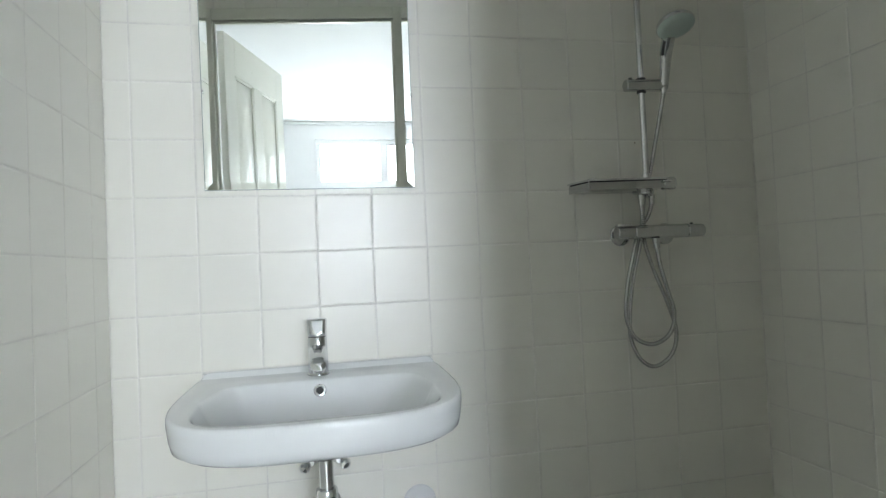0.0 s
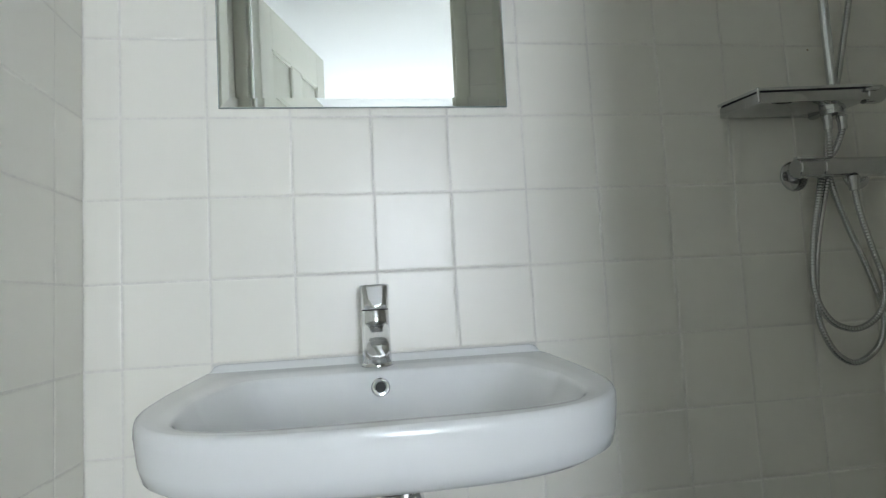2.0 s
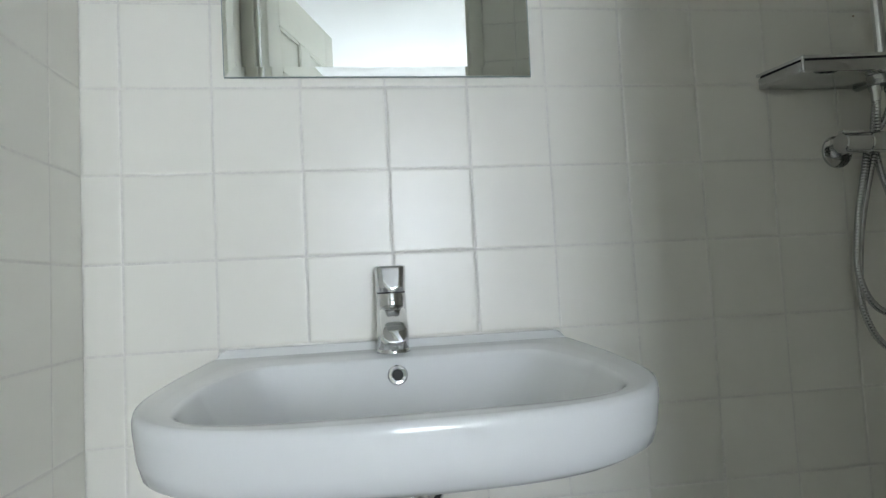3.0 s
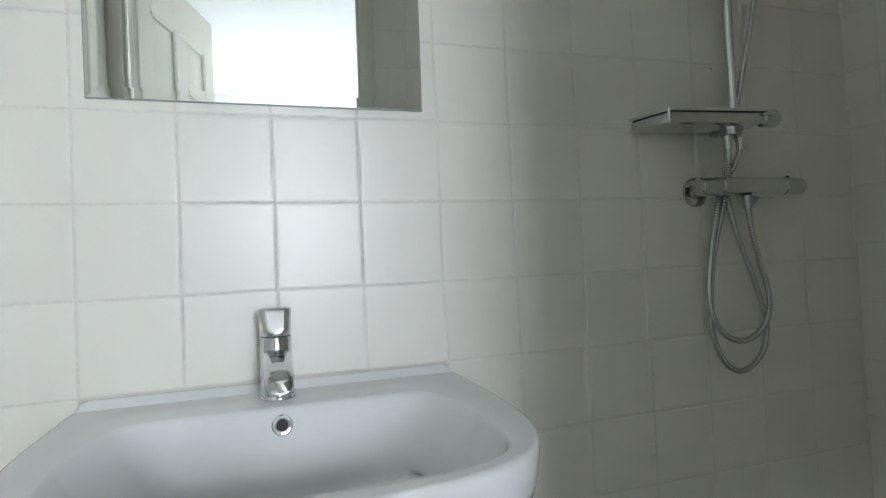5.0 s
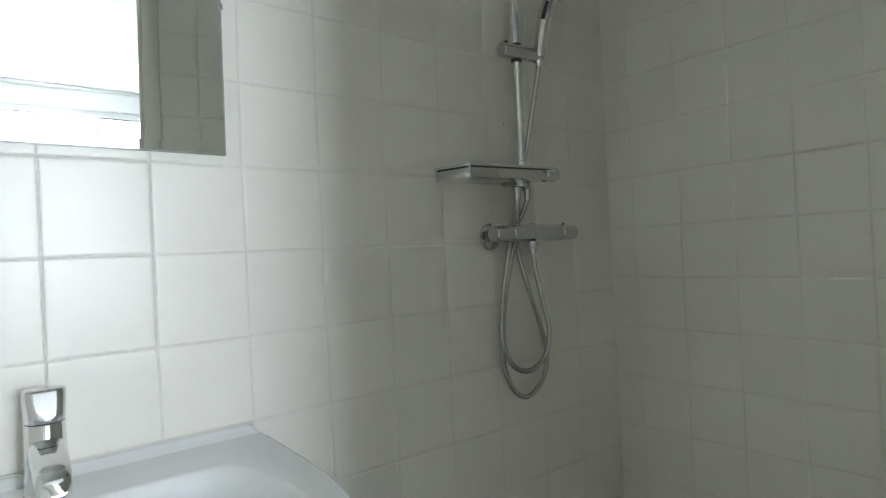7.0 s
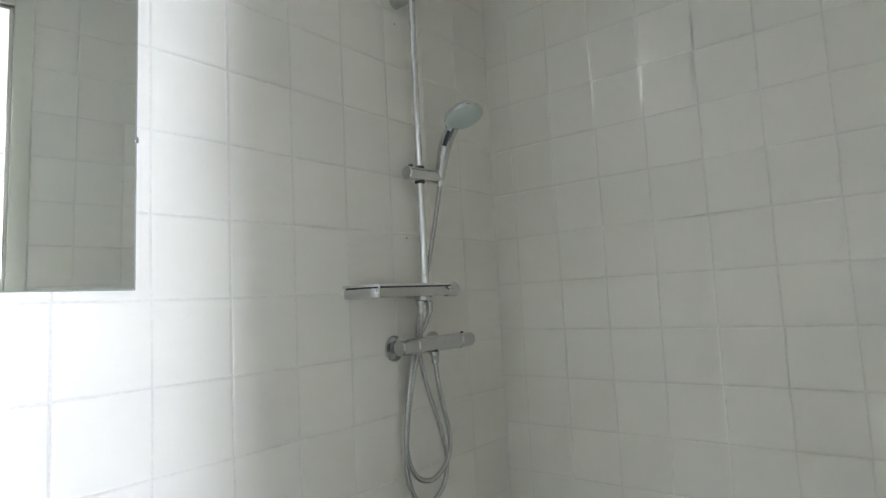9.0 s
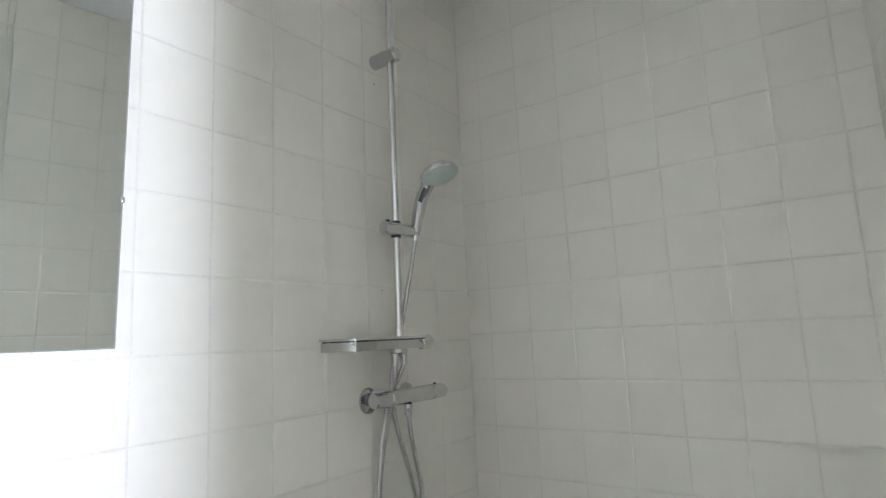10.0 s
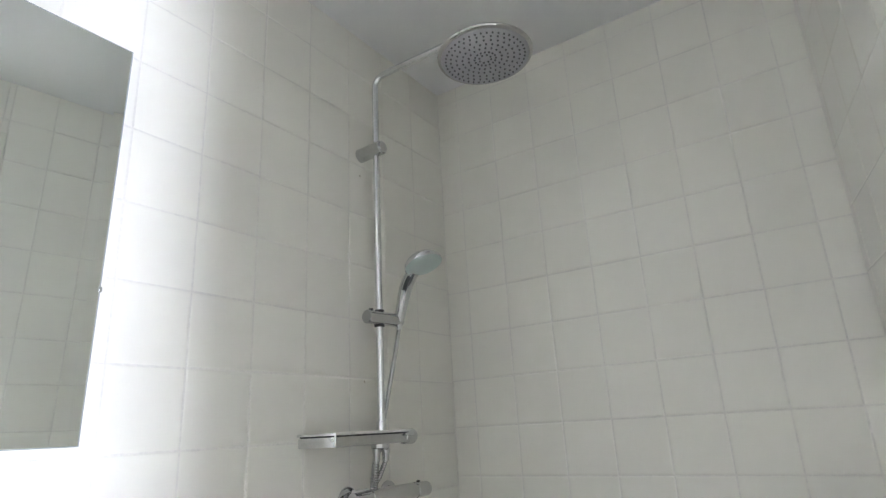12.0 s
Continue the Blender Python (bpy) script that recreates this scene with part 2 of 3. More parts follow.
structure("trim", box((X0, FAR_Y, FAR_CEIL - 0.03), (X1, FAR_Y + 0.03, FAR_CEIL - 0.001), 0.008), WHITE, "white cornice under the bedroom ceiling", "trim")

# bedroom window: a white frame, two lights and an unseen third added for brightness
window = thing("window_1", "white framed bedroom window full of bright daylight", "window", kind="structure", at=((xa + xb) / 2, FAR_Y, za))
inv = window.matrix_basis.inverted()
for a, b in (((xa - 0.05, FAR_Y - 0.11, za - 0.05), (xb + 0.05, FAR_Y - 0.04, za)), ((xa - 0.05, FAR_Y - 0.11, zb), (xb + 0.05, FAR_Y - 0.04, zb + 0.05)),
             ((xa - 0.05, FAR_Y - 0.11, za), (xa, FAR_Y - 0.04, zb)), ((xb, FAR_Y - 0.11, za), (xb + 0.05, FAR_Y - 0.04, zb))):
    part("window_frame", box(a, b, 0.006, m=inv), UPVC, window)
LIGHTW = (xb - xa - 2 * 0.085) / 3
for k in range(3):
    x = xa + k * (LIGHTW + 0.085)
    if k:
        part("mullion", box((x - 0.085, FAR_Y - 0.11, za), (x, FAR_Y - 0.03, zb), 0.006, m=inv), UPVC, window)
    pane = part("pane", box((x + 0.004, FAR_Y - 0.085, za + 0.004), (x + LIGHTW - 0.004, FAR_Y - 0.079, zb - 0.004), m=inv), GLASS, window, smooth=False)
    pane.visible_shadow = False
    part("gasket", box((x, FAR_Y - 0.078, zb - 0.010), (x + LIGHTW, FAR_Y - 0.07, zb), m=inv), RUBBER_AND_GAP, window, "black rubber glazing strip", smooth=False)
part("window_sill", box((xa - 0.1, FAR_Y - 0.04, za - 0.08), (xb + 0.1, FAR_Y + 0.12, za - 0.05), 0.006, m=inv), UPVC, window)

# bare twigs that hang in front of the glass, outside
TWIG = material("dark_twig_bark", (0.05, 0.045, 0.04), 0.8, vary=0.2)
twig_rng = random.Random(11)
for k, f in enumerate((0.13, 0.31, 0.50, 0.62, 0.80)):
    x, lean, drop = xa + f * LIGHTW, -0.05 + 0.02 * k, 0.13 + 0.05 * twig_rng.random()
    twig = thing("hanging_twig", "thin dark bare twig hanging outside the bedroom window", "twig", "twigs outside the window", at=(x, FAR_Y - 0.16, zb + 0.02))
    line = curve_points([(0, 0, 0.03), (-lean * 0.2, -0.01, -0.05), (-lean * 0.9, -0.015, -0.09), (-lean * 1.2, -0.01, -drop)], 0.015)
    part("stem", sweep(line, lambda i: 0.0042 - 0.00012 * i, 6), TWIG, twig)

# white overcast distance outside the window
SKYGLOW = bpy.data.materials.new("overcast_sky")
SKYGLOW.use_nodes = True
e = SKYGLOW.node_tree.nodes["Principled BSDF"]
e.inputs["Base Color"].default_value = (0.8, 0.85, 0.9, 1)
e.inputs["Emission Color"].default_value = (0.86, 0.95, 1.0, 1)
e.inputs["Emission Strength"].default_value = SKY_GLOW
structure("backdrop", box((-5, FAR_Y - 3.0, -1), (7, FAR_Y - 2.95, 6)), SKYGLOW, "bright white overcast sky outside the window", "sky")

# ---------------------------------------------------------------- doorway and door
frame_1 = thing("door_frame", "cream painted wooden door frame round the bathroom doorway", "door frame", kind="structure")
frame_1.matrix_basis = TURN
W = 0.055
for a, b in (((SE, -WALL_S - 0.002, 0), (SE + W, 0.007, DOOR_TOP + W)), ((SW - W, -WALL_S - 0.002, 0), (SW, 0.007, DOOR_TOP + W)),
             ((SW, -WALL_S - 0.002, DOOR_TOP), (SE, 0.007, DOOR_TOP + W))):
    part("jamb", box(a, b, 0.004), CREAM, frame_1)
for a, b in (((SE - 0.012, -0.035, 0), (SE - 0.0005, -0.012, DOOR_TOP - 0.0005)), ((SW + 0.0005, -0.035, 0), (SW + 0.012, -0.012, DOOR_TOP - 0.0005)),
             ((SW + 0.012, -0.035, DOOR_TOP - 0.012), (SE - 0.012, -0.012, DOOR_TOP - 0.0005))):
    part("door_stop", box(a, b, 0.002), CREAM, frame_1)

# the leaf stands open into the bedroom; local x runs from the hinge to the free edge
door = thing("door_1", "cream painted panelled wooden door standing open into the bedroom", "door", kind="structure")
hinge = TURN @ Vector((SW + 0.004, -WALL_S - 0.045, 0.01))
DOOR_DIR = Vector((0.275, -0.961)).normalized()
door.matrix_basis = Matrix.Translation(hinge) @ Matrix.Rotation(math.atan2(DOOR_DIR.y, DOOR_DIR.x), 4, "Z")
DW, DH, DT = 0.87, DOOR_TOP - 0.02, 0.036


def door_bar(name, x0, x1, z0, z1):
    part(name, box((x0, -DT / 2, z0), (x1, DT / 2, z1), 0.003, 1), CREAM, door, smooth=False)


door_bar("stile", 0, 0.125, 0, DH)
door_bar("stile", DW - 0.125, DW, 0, DH)
RAILS = ((0, 0.22), (0.95, 1.12), (DH - 0.20, DH))
for z0, z1 in RAILS:
    door_bar("rail", 0.1255, DW - 0.1255, z0, z1)
MID = DW / 2
for (_, lo), (hi, _) in zip(RAILS, RAILS[1:]):
    door_bar("muntin", MID - 0.06, MID + 0.06, lo + 0.0005, hi - 0.0005)
    for x0, x1 in ((0.126, MID - 0.0605), (MID + 0.0605, DW - 0.126)):
        panel = part("panel", box((x0, -0.007, lo + 0.001), (x1, 0.007, hi - 0.001), 0.002), CREAM, door)
        for sgn in (-1, 1):
            bead = bmesh.new()
            for a, b in (((x0, 0.007, lo), (x0 + 0.014, 0.015, hi)), ((x1 - 0.014, 0.007, lo), (x1, 0.015, hi)),
                         ((x0 + 0.014, 0.007, lo), (x1 - 0.014, 0.015, lo + 0.014)), ((x0 + 0.014, 0.007, hi - 0.014), (x1 - 0.014, 0.015, hi))):
                c = [(p + q) / 2 for p, q in zip(a, b)]
                c[1] *= sgn
                bmesh.ops.create_cube(bead, size=1, matrix=Matrix.Translation(c) @ Matrix.Diagonal([abs(q - p) * 0.98 for p, q in zip(a, b)] + [1]))
            part("moulding", bead, CREAM, panel, smooth=False)

# ---------------------------------------------------------------- mirror
MX0, MX1, MZ0, MZ1 = -0.280, 0.273, 1.363, 2.095
LEAN = radians(1.75)
mirror = thing("mirror", "plain rectangular wall mirror with cut edges over the washbasin", "mirror", at=((MX0 + MX1) / 2, -0.006, MZ0))
mirror.matrix_basis = Matrix.Translation(((MX0 + MX1) / 2, -0.006, MZ0)) @ Matrix.Rotation(LEAN, 4, "X")
HW, MH, BV, DROP = (MX1 - MX0) / 2, MZ1 - MZ0, 0.018, 0.0010
bm = bmesh.new()
o = [bm.verts.new(v) for v in ((-HW, 0, 0), (HW, 0, 0), (HW, 0, MH), (-HW, 0, MH))]
i4 = [bm.verts.new(v) for v in ((-HW + BV, DROP, BV), (HW - BV, DROP, BV), (HW - BV, DROP, MH - BV), (-HW + BV, DROP, MH - BV))]
bm.faces.new(i4)
for k in range(4):
    bm.faces.new((o[k], o[(k + 1) % 4], i4[(k + 1) % 4], i4[k]))
part("mirror_glass", bm, SILVER, mirror, smooth=False)
bm = bmesh.new()
for a, b in (((-HW - 0.0015, -0.0002, -0.0015), (-HW, 0.005, MH + 0.0015)), ((HW, -0.0002, -0.0015), (HW + 0.0015, 0.005, MH + 0.0015)),
             ((-HW, -0.0002, -0.0015), (HW, 0.005, 0)), ((-HW, -0.0002, MH), (HW, 0.005, MH + 0.0015)), ((-HW, 0.0035, 0), (HW, 0.005, MH))):
    bmesh.ops.create_cube(bm, size=1, matrix=Matrix.Translation([(p + q) / 2 for p, q in zip(a, b)]) @ Matrix.Diagonal([q - p for p, q in zip(a, b)] + [1]))
part("glass_edge", bm, GLASS_EDGE, mirror, "pale ground glass edge", smooth=False)
for sx in (-1, 1):
    for z in (0.258,):
        part("clip", box((sx * HW - 0.0015, -0.0018, z - 0.005), (sx * HW + 0.004, 0.010, z + 0.005), 0.0008), DULL, mirror, "small metal mirror clip")
for x in (-0.2, 0.2):
    part("wall_spacer", box((x - 0.015, 0.0055, MH - 0.05), (x + 0.015, 0.030, MH - 0.02), 0.001), WHITEPLASTIC, mirror)

# ---------------------------------------------------------------- washbasin
basin = thing("washbasin", "white ceramic washbasin with a bowed front on the tiled wall", "washbasin", at=(0, 0, 0.70))
ib = Matrix.Translation((0, 0, -0.70))
RIM = 0.866


def outline(k, n, a, y_back, y_front, e_back, e_front, taper=0.0, yc=None):
    """A point of a rounded D: square at the back, bowed at the front."""
    t = 2 * math.pi * k / n
    c, s = math.cos(t), math.sin(t)
    yc = (y_back + y_front) / 2 if yc is None else yc
    e, b = (e_back, y_back - yc) if s >= 0 else (e_front, yc - y_front)
    r = (abs(c) ** e + abs(s) ** e) ** (-1 / e)
    x, y = a * c * r, b * s * r
    return x * (1 - taper * max(0.0, s * r)) - 0.0055 * min(1.0, -(yc + y) / 0.3), yc + y


def tilt(y):
    return 0.010 * (y + 0.25) / 0.25   # the top falls a little to the front


N = 96
rings = []


def ring(a, yb, yf, z, eb=14, ef=3.3, yc=-0.20, taper=0.025, slope=1.0):
    pts = []
    for k in range(N):
        x, y = outline(k, N, a, yb, yf, eb, ef, taper, yc)
        pts.append((x, y, z + tilt(y) * slope))
    rings.append(pts)


# underside, outside, rim, bowl
ring(0.05, -0.17, -0.27, 0.726, 3, 2, -0.22, 0, 0)
ring(0.12, -0.08, -0.33, 0.735, 5, 2.2, -0.22, 0, 0)
ring(0.185, -0.030, -0.385, 0.752, 8, 2.4, -0.22, 0, 0.2)
ring(0.235, -0.004, -0.425, 0.770, 10, 2.6, -0.21, 0.04, 0.4)
ring(0.270, 0.0, -0.455, 0.783, 13, 3.0, -0.2, 0.02, 0.6)
ring(0.2970, 0.0, -0.478, 0.789, 14, 3.2)
ring(0.3100, 0.0, -0.4915, 0.800)
ring(0.3135, 0.0, -0.4980, 0.818)
ring(0.3165, 0.0, -0.5015, 0.848)
ring(0.3163, 0.0, -0.5013, 0.859)
ring(0.3145, 0.0, -0.4995, 0.8643)
ring(0.3110, -0.001, -0.4960, RIM)
ring(0.3090, -0.003, -0.4940, RIM)
ring(0.3005, -0.022, -0.4895, RIM, 12, 3.5, -0.215, 0.03)
ring(0.283, -0.065, -0.4815, RIM, 10, 4.0, -0.24, 0.06)
ring(0.2615, -0.1285, -0.4705, RIM, 10, 4.6, -0.27, 0.13)
ring(0.2585, -0.1305, -0.4680, RIM - 0.0010, 10, 4.6, -0.27, 0.135)
ring(0.2560, -0.1325, -0.4660, RIM - 0.0032, 10, 4.6, -0.27, 0.145)
ring(0.2540, -0.1338, -0.4645, RIM - 0.0065, 11, 4.6, -0.275, 0.155)
ring(0.2515, -0.1365, -0.4625, RIM - 0.012, 12, 4.5, -0.275, 0.165)
ring(0.2475, -0.1392, -0.4595, RIM - 0.020, 12, 4.4, -0.275, 0.175)
ring(0.2320, -0.149, -0.449, RIM - 0.048, 12, 4.2, -0.28, 0.20, 0.7)
ring(0.2140, -0.160, -0.434, RIM - 0.080, 12, 4.0, -0.28, 0.20, 0.5)
ring(0.2055, -0.1665, -0.425, RIM - 0.094, 10, 3.8, -0.285, 0.18, 0.4)
ring(0.2005, -0.173, -0.417, RIM - 0.100, 7, 3.6, -0.285, 0.12, 0.3)
ring(0.1920, -0.180, -0.406, RIM - 0.1035, 6, 3.2, -0.285, 0.0, 0.3)
ring(0.1400, -0.205, -0.372, RIM - 0.110, 3, 2.6, -0.285, 0.0, 0.2)
ring(0.070, -0.238, -0.325, RIM - 0.117, 2, 2, -0.28, 0.0, 0)
ring(0.030, -0.252, -0.308, RIM - 0.120, 2, 2, -0.28, 0.0, 0)
bm = bmesh.new()
vr = [[bm.verts.new(p) for p in r] for r in rings]
for p, q in zip(vr, vr[1:]):
    for k in range(N):
        bm.faces.new((p[k], p[(k + 1) % N], q[(k + 1) % N], q[k]))
bm.faces.new(vr[0])
bm.faces.new(vr[-1])
bm.transform(ib)
part("bowl", bm, CERAMIC, basin, smooth=True, angle=60)
# raised ledge along the wall
bm = bmesh.new()
prof = [(0.0, -0.002), (0.0, 0.0125), (-0.010, 0.0125), (-0.014, 0.0115), (-0.018, 0.0085), (-0.023, 0.0050), (-0.029, 0.0018), (-0.034, -0.004)]
secs = []
for x, f in ((-0.303, 0.1), (-0.298, 0.75), (-0.288, 1.0), (-0.282, 1.0), (0.0, 1.0), (0.282, 1.0), (0.288, 1.0), (0.298, 0.75), (0.303, 0.1)):
    secs.append([bm.verts.new((x, y, RIM + 0.0085 + (z if z < 0 else z * f))) for y, z in prof])
for p, q in zip(secs, secs[1:]):
    for k in range(len(prof) - 1):
        bm.faces.new((p[k], q[k], q[k + 1], p[k + 1]))
bm.faces.new(secs[0])
bm.faces.new(secs[-1])
bm.transform(ib)
part("back_ledge", bm, CERAMIC, basin, smooth=True, angle=50)
bm = box((-0.303, -0.0035, RIM + 0.017), (0.303, 0.001, RIM + 0.0235), 0.0015)
bm.transform(ib)
part("silicone_joint", bm, SEAL, basin, "white silicone joint along the wall")
ovm = Matrix.Translation((-0.007, -0.1440, RIM - 0.0205)) @ Matrix.Rotation(radians(71), 4, "X")
overflow = part("overflow_ring", lathe([(0.0085, -0.004), (0.0085, 0.0015), (0.0105, 0.0032), (0.0135, 0.0028), (0.0155, 0.0005), (0.0155, -0.004)], 32, ib @ ovm), CHROME, basin, "round chrome overflow ring")
# near-black disc painted as the shade inside the overflow
part("overflow_hole", lathe([(0, -0.0015), (0.0086, -0.0015), (0.0086, -0.004), (0, -0.004)], 24, ib @ ovm), RUBBER_AND_GAP, overflow)
part("waste", lathe([(0, 0.004), (0.020, 0.004), (0.028, 0.002), (0.031, -0.001), (0.031, -0.004), (0, -0.004)], 32, ib @ Matrix.Translation((-0.006, -0.28, RIM - 0.119))), CHROME, basin, "round chrome basin waste")

# ---------------------------------------------------------------- basin tap
TX, TY, TZ = -0.009, -0.078, RIM + 0.0078
tap = thing("basin_tap", "short chrome single lever mixer tap on the washbasin", "tap", at=(TX, TY, TZ))
part("base", lathe([(0, 0), (0.0275, 0), (0.0275, 0.004), (0.0262, 0.006), (0, 0.006)], 40), CHROME, tap)
part("body", lathe([(0, 0.006), (0.0258, 0.006), (0.0255, 0.03), (0.0245, 0.07), (0.0240, 0.094), (0.0225, 0.097), (0, 0.097)], 40), CHROME, tap)
# spout: a flattened tube that leans forward and down
bm = bmesh.new()
secs = []
for y, z, w, h in ((0.0, 0.060, 0.021, 0.019), (-0.03, 0.060, 0.0215, 0.018), (-0.06, 0.053, 0.0212, 0.0165), (-0.085, 0.043, 0.0205, 0.0148), (-0.098, 0.037, 0.019, 0.013), (-0.103, 0.034, 0.014, 0.009)):
    secs.append([bm.verts.new((w * math.copysign(abs(math.cos(t)) ** 0.6, math.cos(t)), y + 0.25 * h * math.sin(t), z + h * math.copysign(abs(math.sin(t)) ** 0.75, math.sin(t)))) for t in [2 * math.pi * k / 28 for k in range(28)]])
for p, q in zip(secs, secs[1:]):
    for k in range(28):
        bm.faces.new((p[k], p[(k + 1) % 28], q[(k + 1) % 28], q[k]))
bm.faces.new(secs[0])
bm.faces.new(secs[-1])
spout = part("spout", bm, CHROME, tap, smooth=True, angle=50)
part("aerator", lathe([(0, 0), (0.0115, 0), (0.012, 0.002), (0.012, 0.014), (0, 0.014)], 28, Matrix.Translation((0, -0.088, 0.020)) @ Matrix.Rotation(radians(-14), 4, "X")), DULL, spout)
# lever: a cap with a broad scooped grip
bm = bmesh.new()
secs = []
for z, a, f, b in ((0.0985, 0.0238, 0.0240, 0.0240), (0.103, 0.0241, 0.0248, 0.0242), (0.1065, 0.0243, 0.0240, 0.0243), (0.116, 0.0247, 0.0205, 0.0244),
                   (0.128, 0.0253, 0.0163, 0.0246), (0.1375, 0.0257, 0.0130, 0.0247), (0.1405, 0.0252, 0.0118, 0.0240), (0.1415, 0.0235, 0.0100, 0.0222)):
    pts = []
    for k in range(40):
        t = 2 * math.pi * k / 40
        c, y = math.cos(t), math.sin(t)
        flat = min(1.0, max(0.0, (z - 0.101) / 0.006))
        front = (1 - flat) * y - flat * (1 - abs(c) ** 7) ** 0.8
        pts.append(bm.verts.new((a * c, b * y if y > 0 else f * front, z)))
    secs.append(pts)
for p, q in zip(secs, secs[1:]):
    for k in range(40):
        bm.faces.new((p[k], p[(k + 1) % 40], q[(k + 1) % 40], q[k]))
bm.faces.new(secs[0])
bm.faces.new(secs[-1])
lever = part("lever", bm, CHROME, tap, smooth=True, angle=45)
# near-black disc that stands for shade in the slit below the lever
part("cartridge_gap", lathe([(0, 0.0968), (0.0232, 0.0968), (0.0232, 0.0988), (0, 0.0988)], 32), RUBBER_AND_GAP, tap)

# ---------------------------------------------------------------- waste trap and stop valves
trap = thing("bottle_trap", "chrome bottle trap hanging under the washbasin", "drain trap", at=(0, -0.24, 0.42))
part("tail_pipe", rod((0, 0, 0.18), (0, 0, 0.303), 0.0165), CHROME, trap)
part("flange", lathe([(0, 0), (0.030, 0), (0.032, 0.003), (0.024, 0.012), (0, 0.012)], 32, Matrix.Translation((0, 0, 0.291))), CHROME, trap)
part("nut", lathe([(0.0, 0), (0.0235, 0.0), (0.025, 0.004), (0.025, 0.022), (0.0225, 0.026), (0, 0.026)], 32, Matrix.Translation((0, 0, 0.196))), CHROME, trap)
part("bottle", lathe([(0, 0), (0.024, 0), (0.029, 0.006), (0.030, 0.02), (0.030, 0.13), (0.030, 0.15), (0.027, 0.18), (0.022, 0.196), (0, 0.196)], 36), CHROME, trap)
part("outlet_pipe", rod((0, 0.02, 0.10), (0, 0.2355, 0.10), 0.016), CHROME, trap)
part("wall_rose", lathe([(0.0165, 0), (0.034, 0), (0.036, 0.002), (0.030, 0.008), (0.0165, 0.010)], 36, along((0, 0.2385, 0.10), (0, 0, 0.10))), CHROME, trap)


def stop_valve(x, turn):
    v = thing("stop_valve", "small chrome angle stop valve on the tiles under the washbasin", "valve", "stop valves under the basin", at=(x, 0, 0.645))
    part("wall_rose", lathe([(0, 0), (0.026, 0), (0.0275, 0.002), (0.022, 0.010), (0.013, 0.016), (0, 0.016)], 32, along((0, -0.0005, 0), (0, -1, 0))), CHROME, v)
    part("body", lathe([(0, 0), (0.010, 0), (0.0115, 0.004), (0.0115, 0.022), (0.0135, 0.026), (0.0135, 0.040), (0.010, 0.046), (0, 0.046)], 20, along((0, -0.012, 0), (0, -1, 0))), CHROME, v)
    knob_m = along((turn * 0.006, -0.052, -0.003), (turn * 0.5, -1, -0.45))
    part("knob", lathe([(0, 0), (0.009, 0), (0.0095, 0.006), (0.0135, 0.010), (0.0145, 0.014), (0.0140, 0.020), (0.010, 0.026), (0.004, 0.0285), (0, 0.029)], 9, knob_m), CHROME, v, angle=25)
    part("outlet", lathe([(0, 0), (0.0075, 0), (0.0075, 0.018), (0.0105, 0.020), (0.0105, 0.032), (0.006, 0.036), (0, 0.036)], 6, Matrix.Translation((0, -0.036, 0.006))), CHROME, v, angle=25)
    part("supply_tube", sweep(curve_points([(0, -0.036, 0.038), (0, -0.038, 0.07), (-x * 0.5, -0.05, 0.12), (-x * 0.8, -0.07, 0.17)], 0.01), 0.0048, 10), DULL, v)


stop_valve(-0.040, -1)
stop_valve(0.037, 1)

cover = thing("wall_cover_plate", "round white plastic blank cover plate on the tiles", "cover plate", at=(0.251, 0, 0.489))
part("plate", lathe([(0, 0), (0.0455, 0), (0.0455, 0.003), (0.043, 0.006), (0.030, 0.0075), (0, 0.008)], 48, along((0, -0.0003, 0), (0, -1, 0))), WHITEPLASTIC, cover)

# ---------------------------------------------------------------- shower column
RX, RY = 0.963, -0.060
column = thing("shower_column", "chrome shower column with a round overhead shower on the tiled wall", "shower", at=(RX, 0, 1.33))
ic = column.matrix_basis.inverted()


def cpart(name, bm, mat, parent=None, label="", smooth=True, angle=40):
    bm.transform(ic)
    return part(name, bm, mat, parent or column, label, smooth, angle)


ARM_Z, HEAD_Y, HEAD_Z = 2.378, -0.44, 2.283
pts = [Vector((RX, RY, 1.355 + k * (ARM_Z - 0.034 - 1.355) / 40)) for k in range(41)]
pts += [Vector((RX, RY - 0.034 * (1 - math.cos(a)), ARM_Z - 0.034 + 0.034 * math.sin(a))) for a in [math.pi / 2 * k / 10 for k in range(1, 11)]]
pts += [Vector((RX, RY - 0.034 - k * (abs(HEAD_Y - RY) - 0.06) / 14, ARM_Z)) for k in range(1, 15)]
pts += [Vector((RX, HEAD_Y + 0.026 * (1 - math.sin(a)), ARM_Z - 0.026 * (1 - math.cos(a)))) for a in [math.pi / 2 * k / 8 for k in range(1, 9)]]
cpart("riser_pipe", sweep(pts, 0.0095, 20), CHROME)
cpart("collar", rod((RX, RY, 1.357), (RX, RY, 1.385), 0.0125), CHROME)
head_m = Matrix.Translation((RX, HEAD_Y, HEAD_Z)) @ Matrix.Rotation(radians(-2), 4, "X")
rose = cpart("overhead_shower", lathe([(0, 0), (0.118, 0.0), (0.124, 0.002), (0.126, 0.006), (0.124, 0.010), (0.09, 0.016), (0.045, 0.022), (0.024, 0.028), (0.018, 0.040), (0, 0.040)], 64, head_m), DULL, label="round chrome rain shower head")
cpart("ball_joint", lathe([(0, 0.036), (0.014, 0.038), (0.0175, 0.046), (0.0175, 0.056), (0.014, 0.064), (0.0115, 0.075), (0, 0.075)], 28, head_m), CHROME, rose)
